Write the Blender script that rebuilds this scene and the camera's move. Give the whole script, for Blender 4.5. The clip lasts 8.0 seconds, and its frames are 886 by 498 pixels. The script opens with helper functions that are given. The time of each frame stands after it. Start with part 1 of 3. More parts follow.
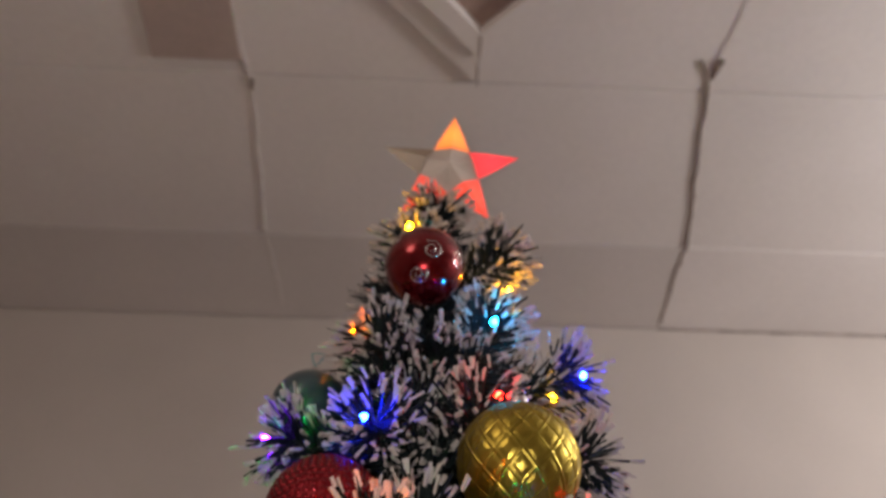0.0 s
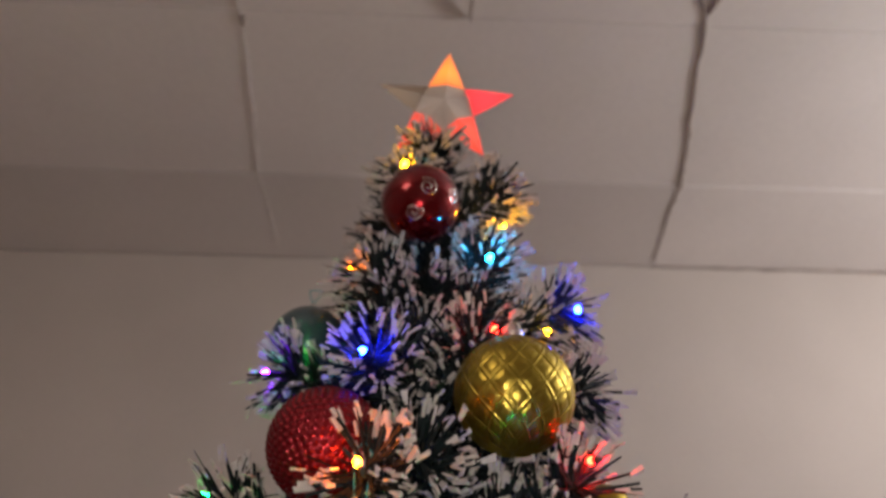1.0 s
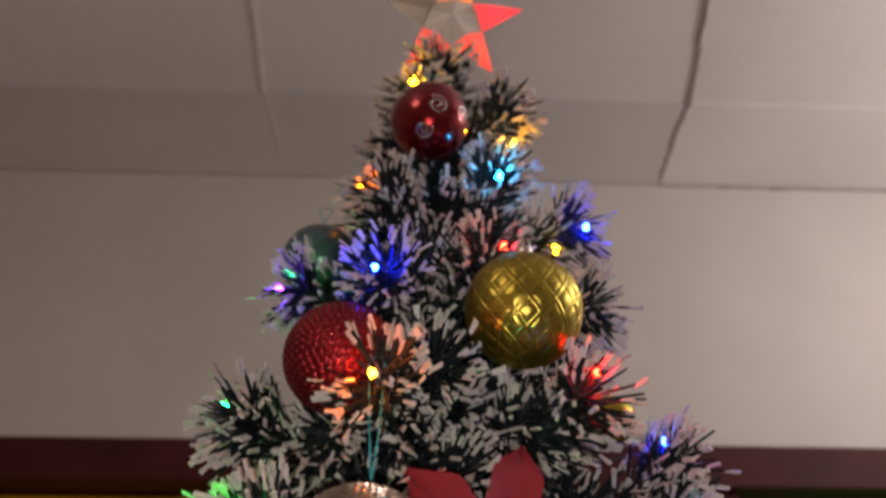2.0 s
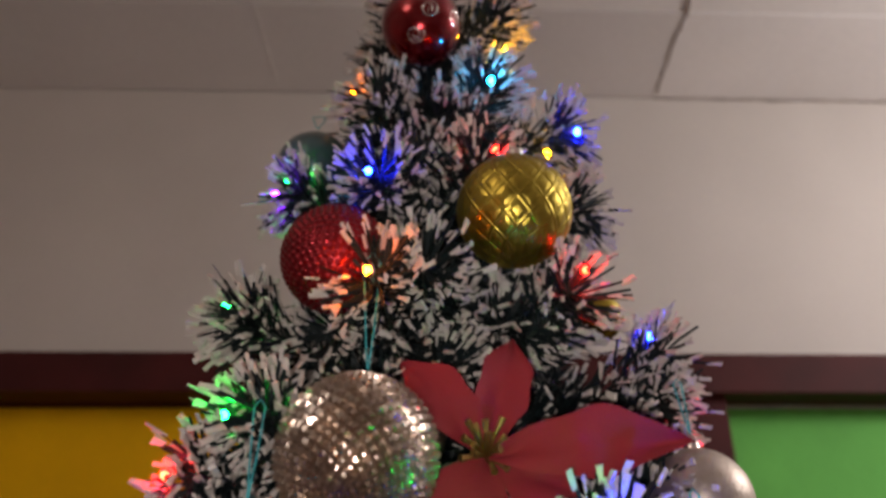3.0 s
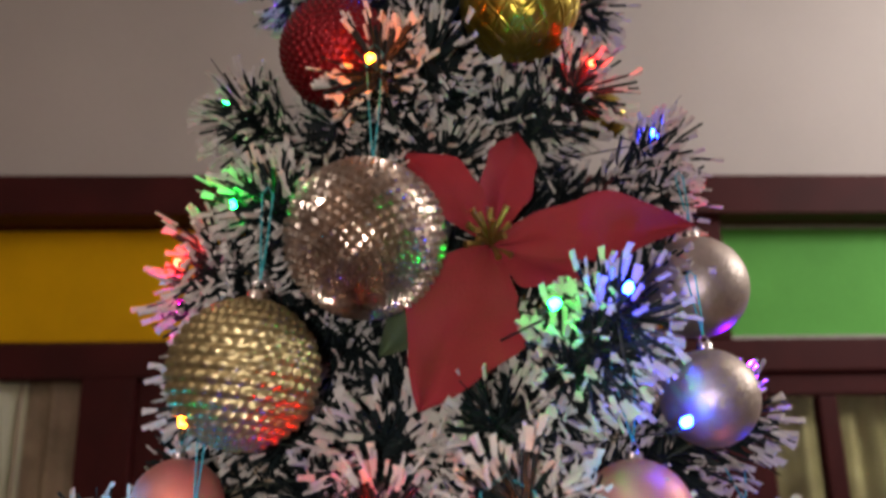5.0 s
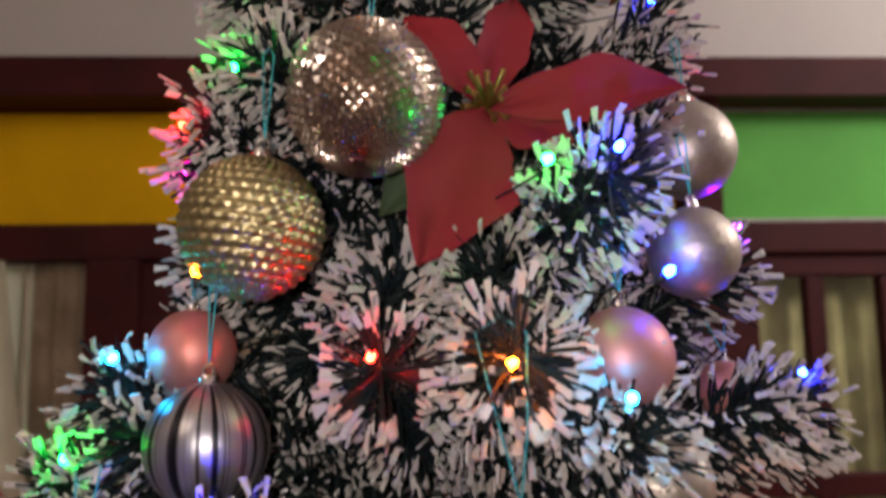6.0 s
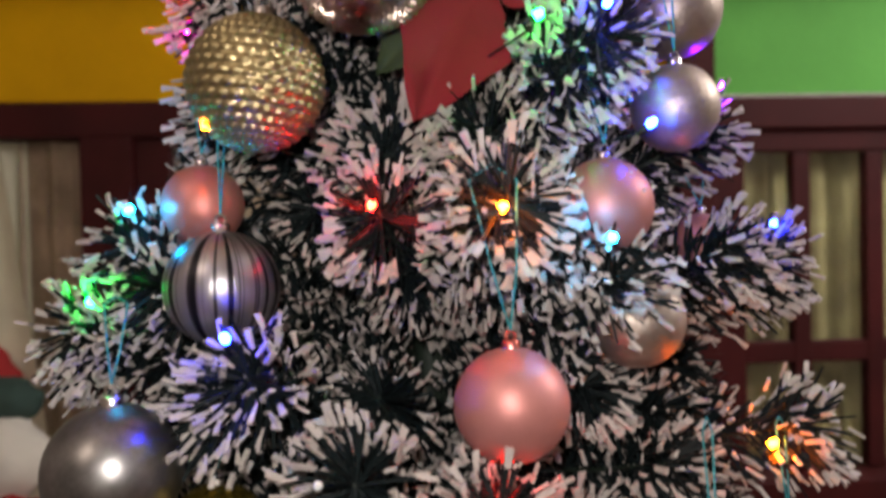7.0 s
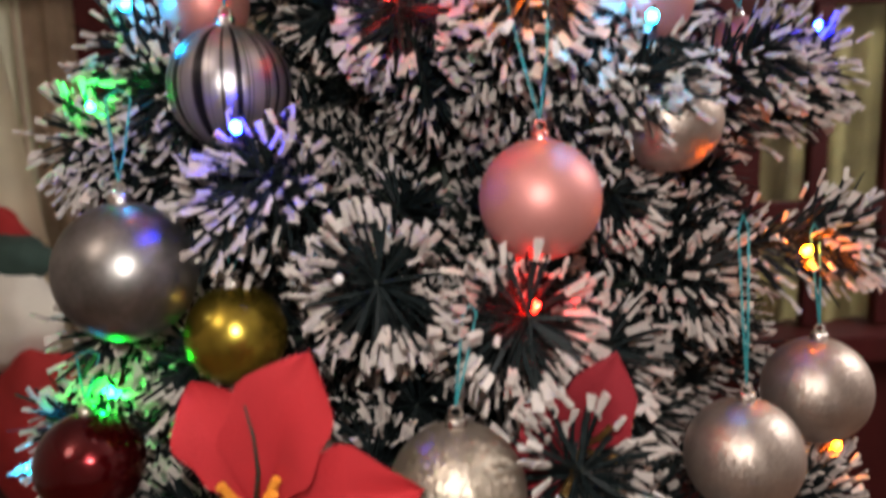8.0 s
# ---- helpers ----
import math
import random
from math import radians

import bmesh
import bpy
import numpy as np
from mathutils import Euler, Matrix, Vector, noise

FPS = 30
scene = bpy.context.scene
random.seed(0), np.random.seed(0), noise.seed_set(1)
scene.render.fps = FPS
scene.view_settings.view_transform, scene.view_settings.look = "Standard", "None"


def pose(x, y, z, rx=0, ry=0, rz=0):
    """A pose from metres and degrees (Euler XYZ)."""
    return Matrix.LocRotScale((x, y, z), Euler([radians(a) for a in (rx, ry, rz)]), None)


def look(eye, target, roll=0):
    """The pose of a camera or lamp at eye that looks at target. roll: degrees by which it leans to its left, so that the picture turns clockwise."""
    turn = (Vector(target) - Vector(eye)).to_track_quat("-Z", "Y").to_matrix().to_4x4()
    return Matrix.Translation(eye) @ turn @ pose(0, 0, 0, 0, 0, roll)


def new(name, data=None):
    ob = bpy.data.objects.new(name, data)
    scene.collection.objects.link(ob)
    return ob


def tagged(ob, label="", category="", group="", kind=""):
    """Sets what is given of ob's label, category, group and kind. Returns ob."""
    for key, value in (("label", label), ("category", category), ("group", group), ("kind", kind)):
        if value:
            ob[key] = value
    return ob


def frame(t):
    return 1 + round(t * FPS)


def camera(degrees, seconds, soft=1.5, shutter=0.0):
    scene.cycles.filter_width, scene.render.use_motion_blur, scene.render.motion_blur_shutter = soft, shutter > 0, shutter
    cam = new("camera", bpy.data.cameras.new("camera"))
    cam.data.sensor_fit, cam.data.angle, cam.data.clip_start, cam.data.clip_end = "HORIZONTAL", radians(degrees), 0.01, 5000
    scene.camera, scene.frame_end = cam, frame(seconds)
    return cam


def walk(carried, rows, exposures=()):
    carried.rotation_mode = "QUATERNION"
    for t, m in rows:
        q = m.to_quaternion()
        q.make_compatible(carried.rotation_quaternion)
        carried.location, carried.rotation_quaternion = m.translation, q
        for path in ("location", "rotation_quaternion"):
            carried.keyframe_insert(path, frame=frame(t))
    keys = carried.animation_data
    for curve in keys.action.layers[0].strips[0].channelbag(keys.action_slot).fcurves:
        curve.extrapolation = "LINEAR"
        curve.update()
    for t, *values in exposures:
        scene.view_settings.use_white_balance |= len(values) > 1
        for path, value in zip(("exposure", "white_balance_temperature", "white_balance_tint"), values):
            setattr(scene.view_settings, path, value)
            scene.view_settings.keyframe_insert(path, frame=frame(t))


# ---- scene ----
cam = camera(57.8, 8.0, soft=3.0, shutter=0.5)
PATH = [
    (0, (0.0104, 0.0520, 1.4800), (0.052, 1.228, 2.564), 0.6),
    (0.5, (0.0088, 0.0520, 1.4776), (0.058, 1.261, 2.524), 0.3),
    (1, (0.0088, 0.0504, 1.4752), (0.066, 1.303, 2.468), -0.1),
    (1.5, (0.0048, 0.0472, 1.4720), (0.054, 1.344, 2.409), 0.0),
    (2.8, (0.0064, 0.0456, 1.4600), (0.066, 1.460, 2.206), -0.1),
    (3, (0.0072, 0.0424, 1.4544), (0.068, 1.468, 2.179), -0.6),
    (3.5, (0.0064, 0.0464, 1.4496), (0.073, 1.504, 2.105), -0.8),
    (4, (0.0032, 0.0488, 1.4416), (0.065, 1.538, 2.025), -0.7),
    (4.5, (0.0016, 0.0504, 1.4352), (0.066, 1.563, 1.951), -0.8),
    (4.7, (0.0024, 0.0520, 1.4344), (0.069, 1.578, 1.911), -0.9),
    (6, (0.0008, 0.0376, 1.4112), (0.075, 1.622, 1.613), -0.9),
    (6.5, (-0.0024, 0.0224, 1.4024), (0.086, 1.618, 1.483), -1.1),
    (7, (-0.0032, 0.0104, 1.3920), (0.085, 1.607, 1.364), -1.2),
    (7.5, (-0.0088, 0.0208, 1.3776), (0.082, 1.610, 1.220), -1.4),
    (8, (-0.0120, 0.0304, 1.3488), (0.059, 1.606, 1.082), -1.5),
]
EXPOSURES = [(0, -0.02), (1.5, -0.02), (4.2, 0.0), (6.2, 0.13), (7.2, 0.28), (8, 0.45)]
walk(cam, [(t, look(eye, target, roll)) for t, eye, target, roll in PATH], EXPOSURES)

cam.data.dof.use_dof = True
cam.data.dof.focus_distance = 0.47
cam.data.dof.aperture_fstop = 7.0

# ---- light: night-time room, a room lamp outside the view, an added fill and the torch beside the lens ----
world = bpy.data.worlds.new("night")
scene.world = world
world.use_nodes = True
world.node_tree.nodes["Background"].inputs[0].default_value = (0.9, 0.8, 0.75, 1)
world.node_tree.nodes["Background"].inputs[1].default_value = 0.02


def lamp(name, kind, m, watts, colour, size):
    data = bpy.data.lights.new(name, kind)
    data.energy, data.color = watts, colour
    if kind == "AREA":
        data.shape, data.size, data.size_y = "RECTANGLE", *size
    else:
        data.shadow_soft_size = size
    ob = new(name, data)
    ob.matrix_world = m
    return ob


lamp("room_bulb", "POINT", pose(1.95, 0.6, 2.33), 56, (1.0, 0.93, 0.91), 0.2)
# broad fill added on the left to lift the wall and curtains there
lamp("left_fill", "POINT", pose(-0.9, -0.6, 2.35), 13, (1.0, 0.8, 0.68), 0.25)
torch = lamp("phone_torch", "SPOT", look((-0.018, 0.0, 1.425), (0.02, 0.64, 1.7)), 5.4, (1.0, 0.92, 0.87), 0.004)
torch.data.spot_size, torch.data.spot_blend = radians(165), 0.2


# ---- materials ----
def material(name, base, rough=0.6, metal=0.0, vary=0.12, scale=8.0, fine=120.0, bump=0.15, depth=0.001, coat=0.0, second=None, spec=0.5):
    m = bpy.data.materials.new(name)
    m.use_nodes = True
    n, l = m.node_tree.nodes, m.node_tree.links
    b = n["Principled BSDF"]
    place = n.new("ShaderNodeTexCoord")
    big, small, blend, ramp, bumps, rr = (n.new("ShaderNode" + k) for k in ("TexNoise", "TexNoise", "Math", "Mix", "Bump", "MapRange"))
    big.inputs["Scale"].default_value, small.inputs["Scale"].default_value = scale, fine
    big.inputs["Detail"].default_value = 4
    for t in (big, small):
        l.new(place.outputs["Object"], t.inputs["Vector"])
    blend.operation = "MULTIPLY_ADD"
    blend.inputs[1].default_value = 0.35
    l.new(small.outputs["Fac"], blend.inputs[0])
    l.new(big.outputs["Fac"], blend.inputs[2])
    ramp.data_type = "RGBA"
    ramp.inputs["A"].default_value = (*[c * (1 - vary) for c in base], 1)
    ramp.inputs["B"].default_value = (*(second or [min(1, c * (1 + vary)) for c in base]), 1)
    rr.inputs["From Min"].default_value, rr.inputs["From Max"].default_value = 0.45, 0.9
    l.new(blend.outputs[0], rr.inputs["Value"])
    l.new(rr.outputs[0], ramp.inputs["Factor"])
    l.new(ramp.outputs["Result"], b.inputs["Base Color"])
    bumps.inputs["Strength"].default_value, bumps.inputs["Distance"].default_value = bump, depth
    l.new(small.outputs["Fac"], bumps.inputs["Height"])
    l.new(bumps.outputs["Normal"], b.inputs["Normal"])
    b.inputs["Roughness"].default_value, b.inputs["Metallic"].default_value = rough, metal
    b.inputs["Coat Weight"].default_value, b.inputs["Specular IOR Level"].default_value = coat, spec
    return m


def glowing(name, colour, strength, base=(0.8, 0.8, 0.8)):
    m = bpy.data.materials.new(name)
    m.use_nodes = True
    b = m.node_tree.nodes["Principled BSDF"]
    b.inputs["Base Color"].default_value = (*base, 1)
    b.inputs["Roughness"].default_value = 0.3
    b.inputs["Emission Color"].default_value = (*colour, 1)
    b.inputs["Emission Strength"].default_value = strength
    return m


def lit_plastic(name, colour, strength, base, spot, reach):
    """Frosted plastic lit from within by a small lamp at the spot."""
    m = glowing(name, colour, strength, base)
    n, l = m.node_tree.nodes, m.node_tree.links
    place, shift, ball, power = (n.new("ShaderNode" + k) for k in ("TexCoord", "Mapping", "TexGradient", "MapRange"))
    ball.gradient_type = "SPHERICAL"
    shift.inputs["Location"].default_value = [-v / reach for v in spot]
    shift.inputs["Scale"].default_value = (1 / reach,) * 3
    power.inputs["To Min"].default_value, power.inputs["To Max"].default_value = strength * 0.25, strength * 1.8
    l.new(place.outputs["Object"], shift.inputs["Vector"])
    l.new(shift.outputs[0], ball.inputs["Vector"])
    l.new(ball.outputs["Fac"], power.inputs["Value"])
    l.new(power.outputs[0], n["Principled BSDF"].inputs["Emission Strength"])
    return m


def sparkling(name, base, rough, cells, strength, second=None, metal=0.9, stretch=1.0):
    """Metallic foil of small flakes, each facing its own way."""
    m = material(name, base, rough, metal, 0.15, 60, 300, 0.0, second=second)
    n, l = m.node_tree.nodes, m.node_tree.links
    v, place, shape = n.new("ShaderNodeTexVoronoi"), n.new("ShaderNodeTexCoord"), n.new("ShaderNodeNewGeometry")
    away, size, add, unit = (n.new("ShaderNodeVectorMath") for _ in range(4))
    v.inputs["Scale"].default_value = cells
    grain = n.new("ShaderNodeMapping")
    grain.inputs["Scale"].default_value = (1, 1, stretch)
    l.new(place.outputs["Object"], grain.inputs["Vector"])
    l.new(grain.outputs[0], v.inputs["Vector"])
    away.operation, size.operation, add.operation, unit.operation = "SUBTRACT", "SCALE", "ADD", "NORMALIZE"
    away.inputs[1].default_value = (0.5, 0.5, 0.5)
    size.inputs["Scale"].default_value = strength
    l.new(v.outputs["Color"], away.inputs[0])
    l.new(away.outputs[0], size.inputs[0])
    l.new(size.outputs[0], add.inputs[0])
    l.new(shape.outputs["Normal"], add.inputs[1])
    l.new(add.outputs[0], unit.inputs[0])
    l.new(unit.outputs[0], n["Principled BSDF"].inputs["Normal"])
    return m


def striped(name, light, dark, count):
    """Brushed silver with dark meridian stripes round the local z axis."""
    m = material(name, light, 0.36, 0.9, 0.1, 40, 200, 0.1)
    n, l = m.node_tree.nodes, m.node_tree.links
    place, grad, wave, mix = (n.new("ShaderNode" + k) for k in ("TexCoord", "TexGradient", "TexNoise", "Mix"))
    grad.gradient_type = "RADIAL"
    l.new(place.outputs["Object"], grad.inputs["Vector"])
    wave.noise_dimensions = "1D"
    wave.inputs["Scale"].default_value = count
    wave.inputs["Detail"].default_value = 8
    l.new(grad.outputs["Fac"], wave.inputs["W"])
    edge = n.new("ShaderNodeMapRange")
    edge.inputs["From Min"].default_value, edge.inputs["From Max"].default_value = 0.43, 0.5
    l.new(wave.outputs["Fac"], edge.inputs["Value"])
    mix.data_type = "RGBA"
    mix.inputs["A"].default_value, mix.inputs["B"].default_value = (*dark, 1), (*light, 1)
    l.new(edge.outputs[0], mix.inputs["Factor"])
    b = n["Principled BSDF"]
    l.new(mix.outputs["Result"], b.inputs["Base Color"])
    relief = n.new("ShaderNodeBump")
    relief.inputs["Strength"].default_value, relief.inputs["Distance"].default_value = 0.5, 0.001
    l.new(wave.outputs["Fac"], relief.inputs["Height"])
    l.new(relief.outputs["Normal"], b.inputs["Normal"])
    return m


def clear_glass(name):
    m = bpy.data.materials.new(name)
    m.use_nodes = True
    b = m.node_tree.nodes["Principled BSDF"]
    b.inputs["Base Color"].default_value = (0.95, 0.97, 0.95, 1)
    b.inputs["Transmission Weight"].default_value, b.inputs["Roughness"].default_value, b.inputs["IOR"].default_value = 1, 0.03, 1.45
    return m


PAINT = material("wall_paint", (0.53, 0.485, 0.45), 0.75, 0, 0.07, 2.2, 90, 0.2)
BOARD = material("ceiling_paint", (0.8, 0.765, 0.745), 0.6, 0, 0.07, 1.8, 60, 0.2)
BOARD_DARKER = material("ceiling_boards_darker", (0.69, 0.655, 0.635), 0.6, 0, 0.07, 1.8, 60, 0.2)
BARE = material("bare_plywood", (0.43, 0.32, 0.275), 0.7, 0, 0.15, 4, 80, 0.2)
PATCH = material("ceiling_patch_brown", (0.54, 0.44, 0.4), 0.7, 0, 0.12, 4, 80, 0.2)
FILLER_PALE = material("filler_pale", (0.74, 0.7, 0.68), 0.8, 0, 0.2, 30, 300, 0.5)
FILLER_DARK = material("filler_dark", (0.32, 0.27, 0.24), 0.85, 0, 0.3, 30, 300, 0.5)
WOOD = material("maroon_wood", (0.05, 0.006, 0.006), 0.6, 0, 0.3, 6, 140, 0.2, spec=0.2)
PUTTY = material("putty", (0.38, 0.36, 0.33), 0.7, 0, 0.15, 20, 200, 0.3)
YELLOW_GLASS = material("yellow_glass", (0.78, 0.42, 0.0), 0.6, 0, 0.1, 5, 160, 0.5, 0.002, spec=0.15)
GREEN_GLASS = material("green_glass", (0.13, 0.44, 0.08), 0.6, 0, 0.12, 5, 160, 0.5, 0.002, spec=0.15)
GLASS = clear_glass("window_glass")
OLIVE = material("olive_curtain", (0.3, 0.24, 0.1), 0.9, 0, 0.5, 7, 200, 0.3, second=(0.42, 0.38, 0.17))
BROWN = material("brown_curtain", (0.44, 0.34, 0.24), 0.9, 0, 0.4, 7, 200, 0.3)
CREAM = material("cream_curtain", (0.72, 0.7, 0.52), 0.9, 0, 0.15, 7, 200, 0.3)
FLOOR = material("floor_boards", (0.22, 0.12, 0.07), 0.5, 0, 0.25, 3, 60, 0.2)
NEEDLE = material("needle_green", (0.007, 0.012, 0.013), 0.6, 0, 0.4, 40, 400, 0.1, spec=0.2)
FROST = material("frosted_tip", (0.49, 0.45, 0.42), 0.75, 0, 0.16, 60, 900, 0.4, 0.0005)
STEM = material("stem_wire", (0.012, 0.022, 0.014), 0.6, 0, 0.3, 50, 400, 0.2)
THREAD = material("teal_thread", (0.03, 0.3, 0.34), 0.6, 0, 0.2, 200, 900, 0.2)
CHROME = material("cap_chrome", (0.72, 0.68, 0.64), 0.2, 1, 0.1, 100, 700, 0.1)
RED_CAP = material("red_cap", (0.7, 0.2, 0.16), 0.25, 0.9, 0.1, 100, 700, 0.1)
RED_GLOSS = material("red_gloss", (0.17, 0.003, 0.006), 0.2, 0.8, 0.15, 25, 400, 0.02, coat=0.5)
RED_DARK = material("dark_red_gloss", (0.09, 0.002, 0.004), 0.2, 0.8, 0.15, 25, 400, 0.02, coat=0.5)
GOLD_QUILT = material("quilted_gold", (0.4, 0.295, 0.045), 0.3, 0.95, 0.25, 30, 300, 0.05)
GOLD_SHINE = material("gold_shine", (0.4, 0.3, 0.045), 0.27, 0.95, 0.15, 30, 300, 0.05)
ROSE_FACET = material("rose_silver_facets", (0.42, 0.335, 0.275), 0.3, 1.0, 0.15, 60, 400, 0.05)
CHAMPAGNE = material("champagne_rope", (0.42, 0.34, 0.175), 0.36, 0.95, 0.15, 50, 400, 0.1)
PINK = material("satin_pink", (0.52, 0.215, 0.195), 0.48, 0.55, 0.06, 40, 500, 0.06)
SILVER = material("grey_silver", (0.27, 0.262, 0.25), 0.36, 0.95, 0.3, 55, 300, 0.03)
TEAL_BALL = material("dark_teal_gloss", (0.03, 0.07, 0.08), 0.28, 0.3, 0.15, 30, 300, 0.03, coat=0.5)
STRIPES = striped("silver_stripes", (0.42, 0.4, 0.395), (0.025, 0.024, 0.026), 27.0)
GLITTER = sparkling("champagne_glitter", (0.43, 0.365, 0.315), 0.44, 1000, 0.22)
GLITTER_ROUGH = sparkling("champagne_grain", (0.42, 0.365, 0.29), 0.44, 900, 0.35, stretch=0.3)
RED_STUDS = sparkling("red_studs", (0.19, 0.008, 0.014), 0.3, 600, 0.15, metal=0.75)
GOLD_GLITTER = sparkling("gold_glitter", (0.3, 0.19, 0.06), 0.35, 1500, 0.7)
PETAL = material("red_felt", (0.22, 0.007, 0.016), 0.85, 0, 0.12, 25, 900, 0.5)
# same felt for the low flower, the nearer torch's light put into its red
PETAL_TORCHLIT = material("red_felt_torchlit", (0.38, 0.013, 0.019), 0.85, 0, 0.12, 25, 900, 0.5)
LEAF = material("green_felt", (0.05, 0.075, 0.03), 0.85, 0, 0.2, 25, 900, 0.5)
ORANGE = material("orange_fringe", (0.75, 0.3, 0.03), 0.7, 0, 0.2, 60, 700, 0.3)
PLASTIC = material("frosted_plastic", (0.6, 0.54, 0.48), 0.4, 0, 0.1, 30, 300, 0.1)
RED_CLOTH = material("red_cloth", (0.33, 0.02, 0.02), 0.9, 0, 0.2, 15, 300, 0.3)
WHITE_CLOTH = material("white_cloth", (0.7, 0.68, 0.6), 0.9, 0, 0.1, 15, 300, 0.3)
GARLAND = material("dark_green_cloth", (0.03, 0.06, 0.05), 0.9, 0, 0.3, 15, 300, 0.3)

GLOW = {"y": (1.0, 0.42, 0.001), "o": (1.0, 0.13, 0.0005), "g": (0.001, 1.0, 0.05), "c": (0.001, 0.45, 1.0), "b": (0.002, 0.012, 1.0),
        "v": (0.18, 0.004, 1.0), "r": (1.0, 0.0025, 0.0005), "p": (1.0, 0.003, 0.35)}
BULB = {k: glowing("bulb_" + k, c, 450 if k in "bv" else 330) for k, c in GLOW.items()}
BULB["w"] = material("unlit_bulb", (0.8, 0.8, 0.78), 0.1, 0, 0.05, 100, 500, 0.0)


# ---- building blocks ----
def mesh_of(name, verts, faces, mats, smooth=False, slots=None):
    me = bpy.data.meshes.new(name)
    me.from_pydata([tuple(v) for v in verts], [], faces)
    for m in (mats if isinstance(mats, (list, tuple)) else [mats]):
        me.materials.append(m)
    if slots is not None:
        me.polygons.foreach_set("material_index", slots)
    if smooth:
        me.polygons.foreach_set("use_smooth", [True] * len(me.polygons))
    me.update()
    return me


def part(name, me, parent=None, m=None, label=""):
    ob = new(name, me)
    if parent is not None:
        ob.parent = parent
    if m is not None:
        ob.matrix_basis = m
    if label:
        ob["label"] = label
    return ob


def block(x0, x1, y0, y1, z0, z1, bevel=0.004):
    bm = bmesh.new()
    bmesh.ops.create_cube(bm, size=1)
    bm.transform(Matrix.Translation(((x0 + x1) / 2, (y0 + y1) / 2, (z0 + z1) / 2)) @ Matrix.Diagonal((x1 - x0, y1 - y0, z1 - z0, 1)))
    if bevel:
        bmesh.ops.bevel(bm, geom=bm.edges[:], offset=min(bevel, (x1 - x0) / 3, (y1 - y0) / 3, (z1 - z0) / 3), segments=2, affect="EDGES", profile=0.6)
    return bm


def done(name, bms, mat):
    """One mesh from one or more bmeshes."""
    me = bpy.data.meshes.new(name)
    whole = bms[0] if isinstance(bms, list) else bms
    if isinstance(bms, list):
        for other in bms[1:]:
            tmp = bpy.data.meshes.new("tmp")
            other.to_mesh(tmp)
            whole.from_mesh(tmp)
            bpy.data.meshes.remove(tmp)
            other.free()
    whole.to_mesh(me)
    whole.free()
    me.materials.append(mat)
    return me


def tube(points, radii, sides=6):
    """Vertices and faces of a tube along the points."""
    pts = [Vector(p) for p in points]
    radii = radii if isinstance(radii, (list, tuple)) else [radii] * len(pts)
    verts, faces = [], []
    for i, p in enumerate(pts):
        d = (pts[min(i + 1, len(pts) - 1)] - pts[max(i - 1, 0)]).normalized()
        a = d.orthogonal().normalized() if i == 0 else (a - d * a.dot(d)).normalized()
        b = d.cross(a)
        for k in range(sides):
            w = 2 * math.pi * k / sides
            verts.append(p + (a * math.cos(w) + b * math.sin(w)) * radii[i])
    for i in range(len(pts) - 1):
        for k in range(sides):
            j = (k + 1) % sides
            faces.append((i * sides + k, i * sides + j, (i + 1) * sides + j, (i + 1) * sides + k))
    faces += [tuple(range(sides))[::-1], tuple(range((len(pts) - 1) * sides, len(pts) * sides))]
    return verts, faces


# ---- the room ----
CEIL, BACK = 2.846, 1.834


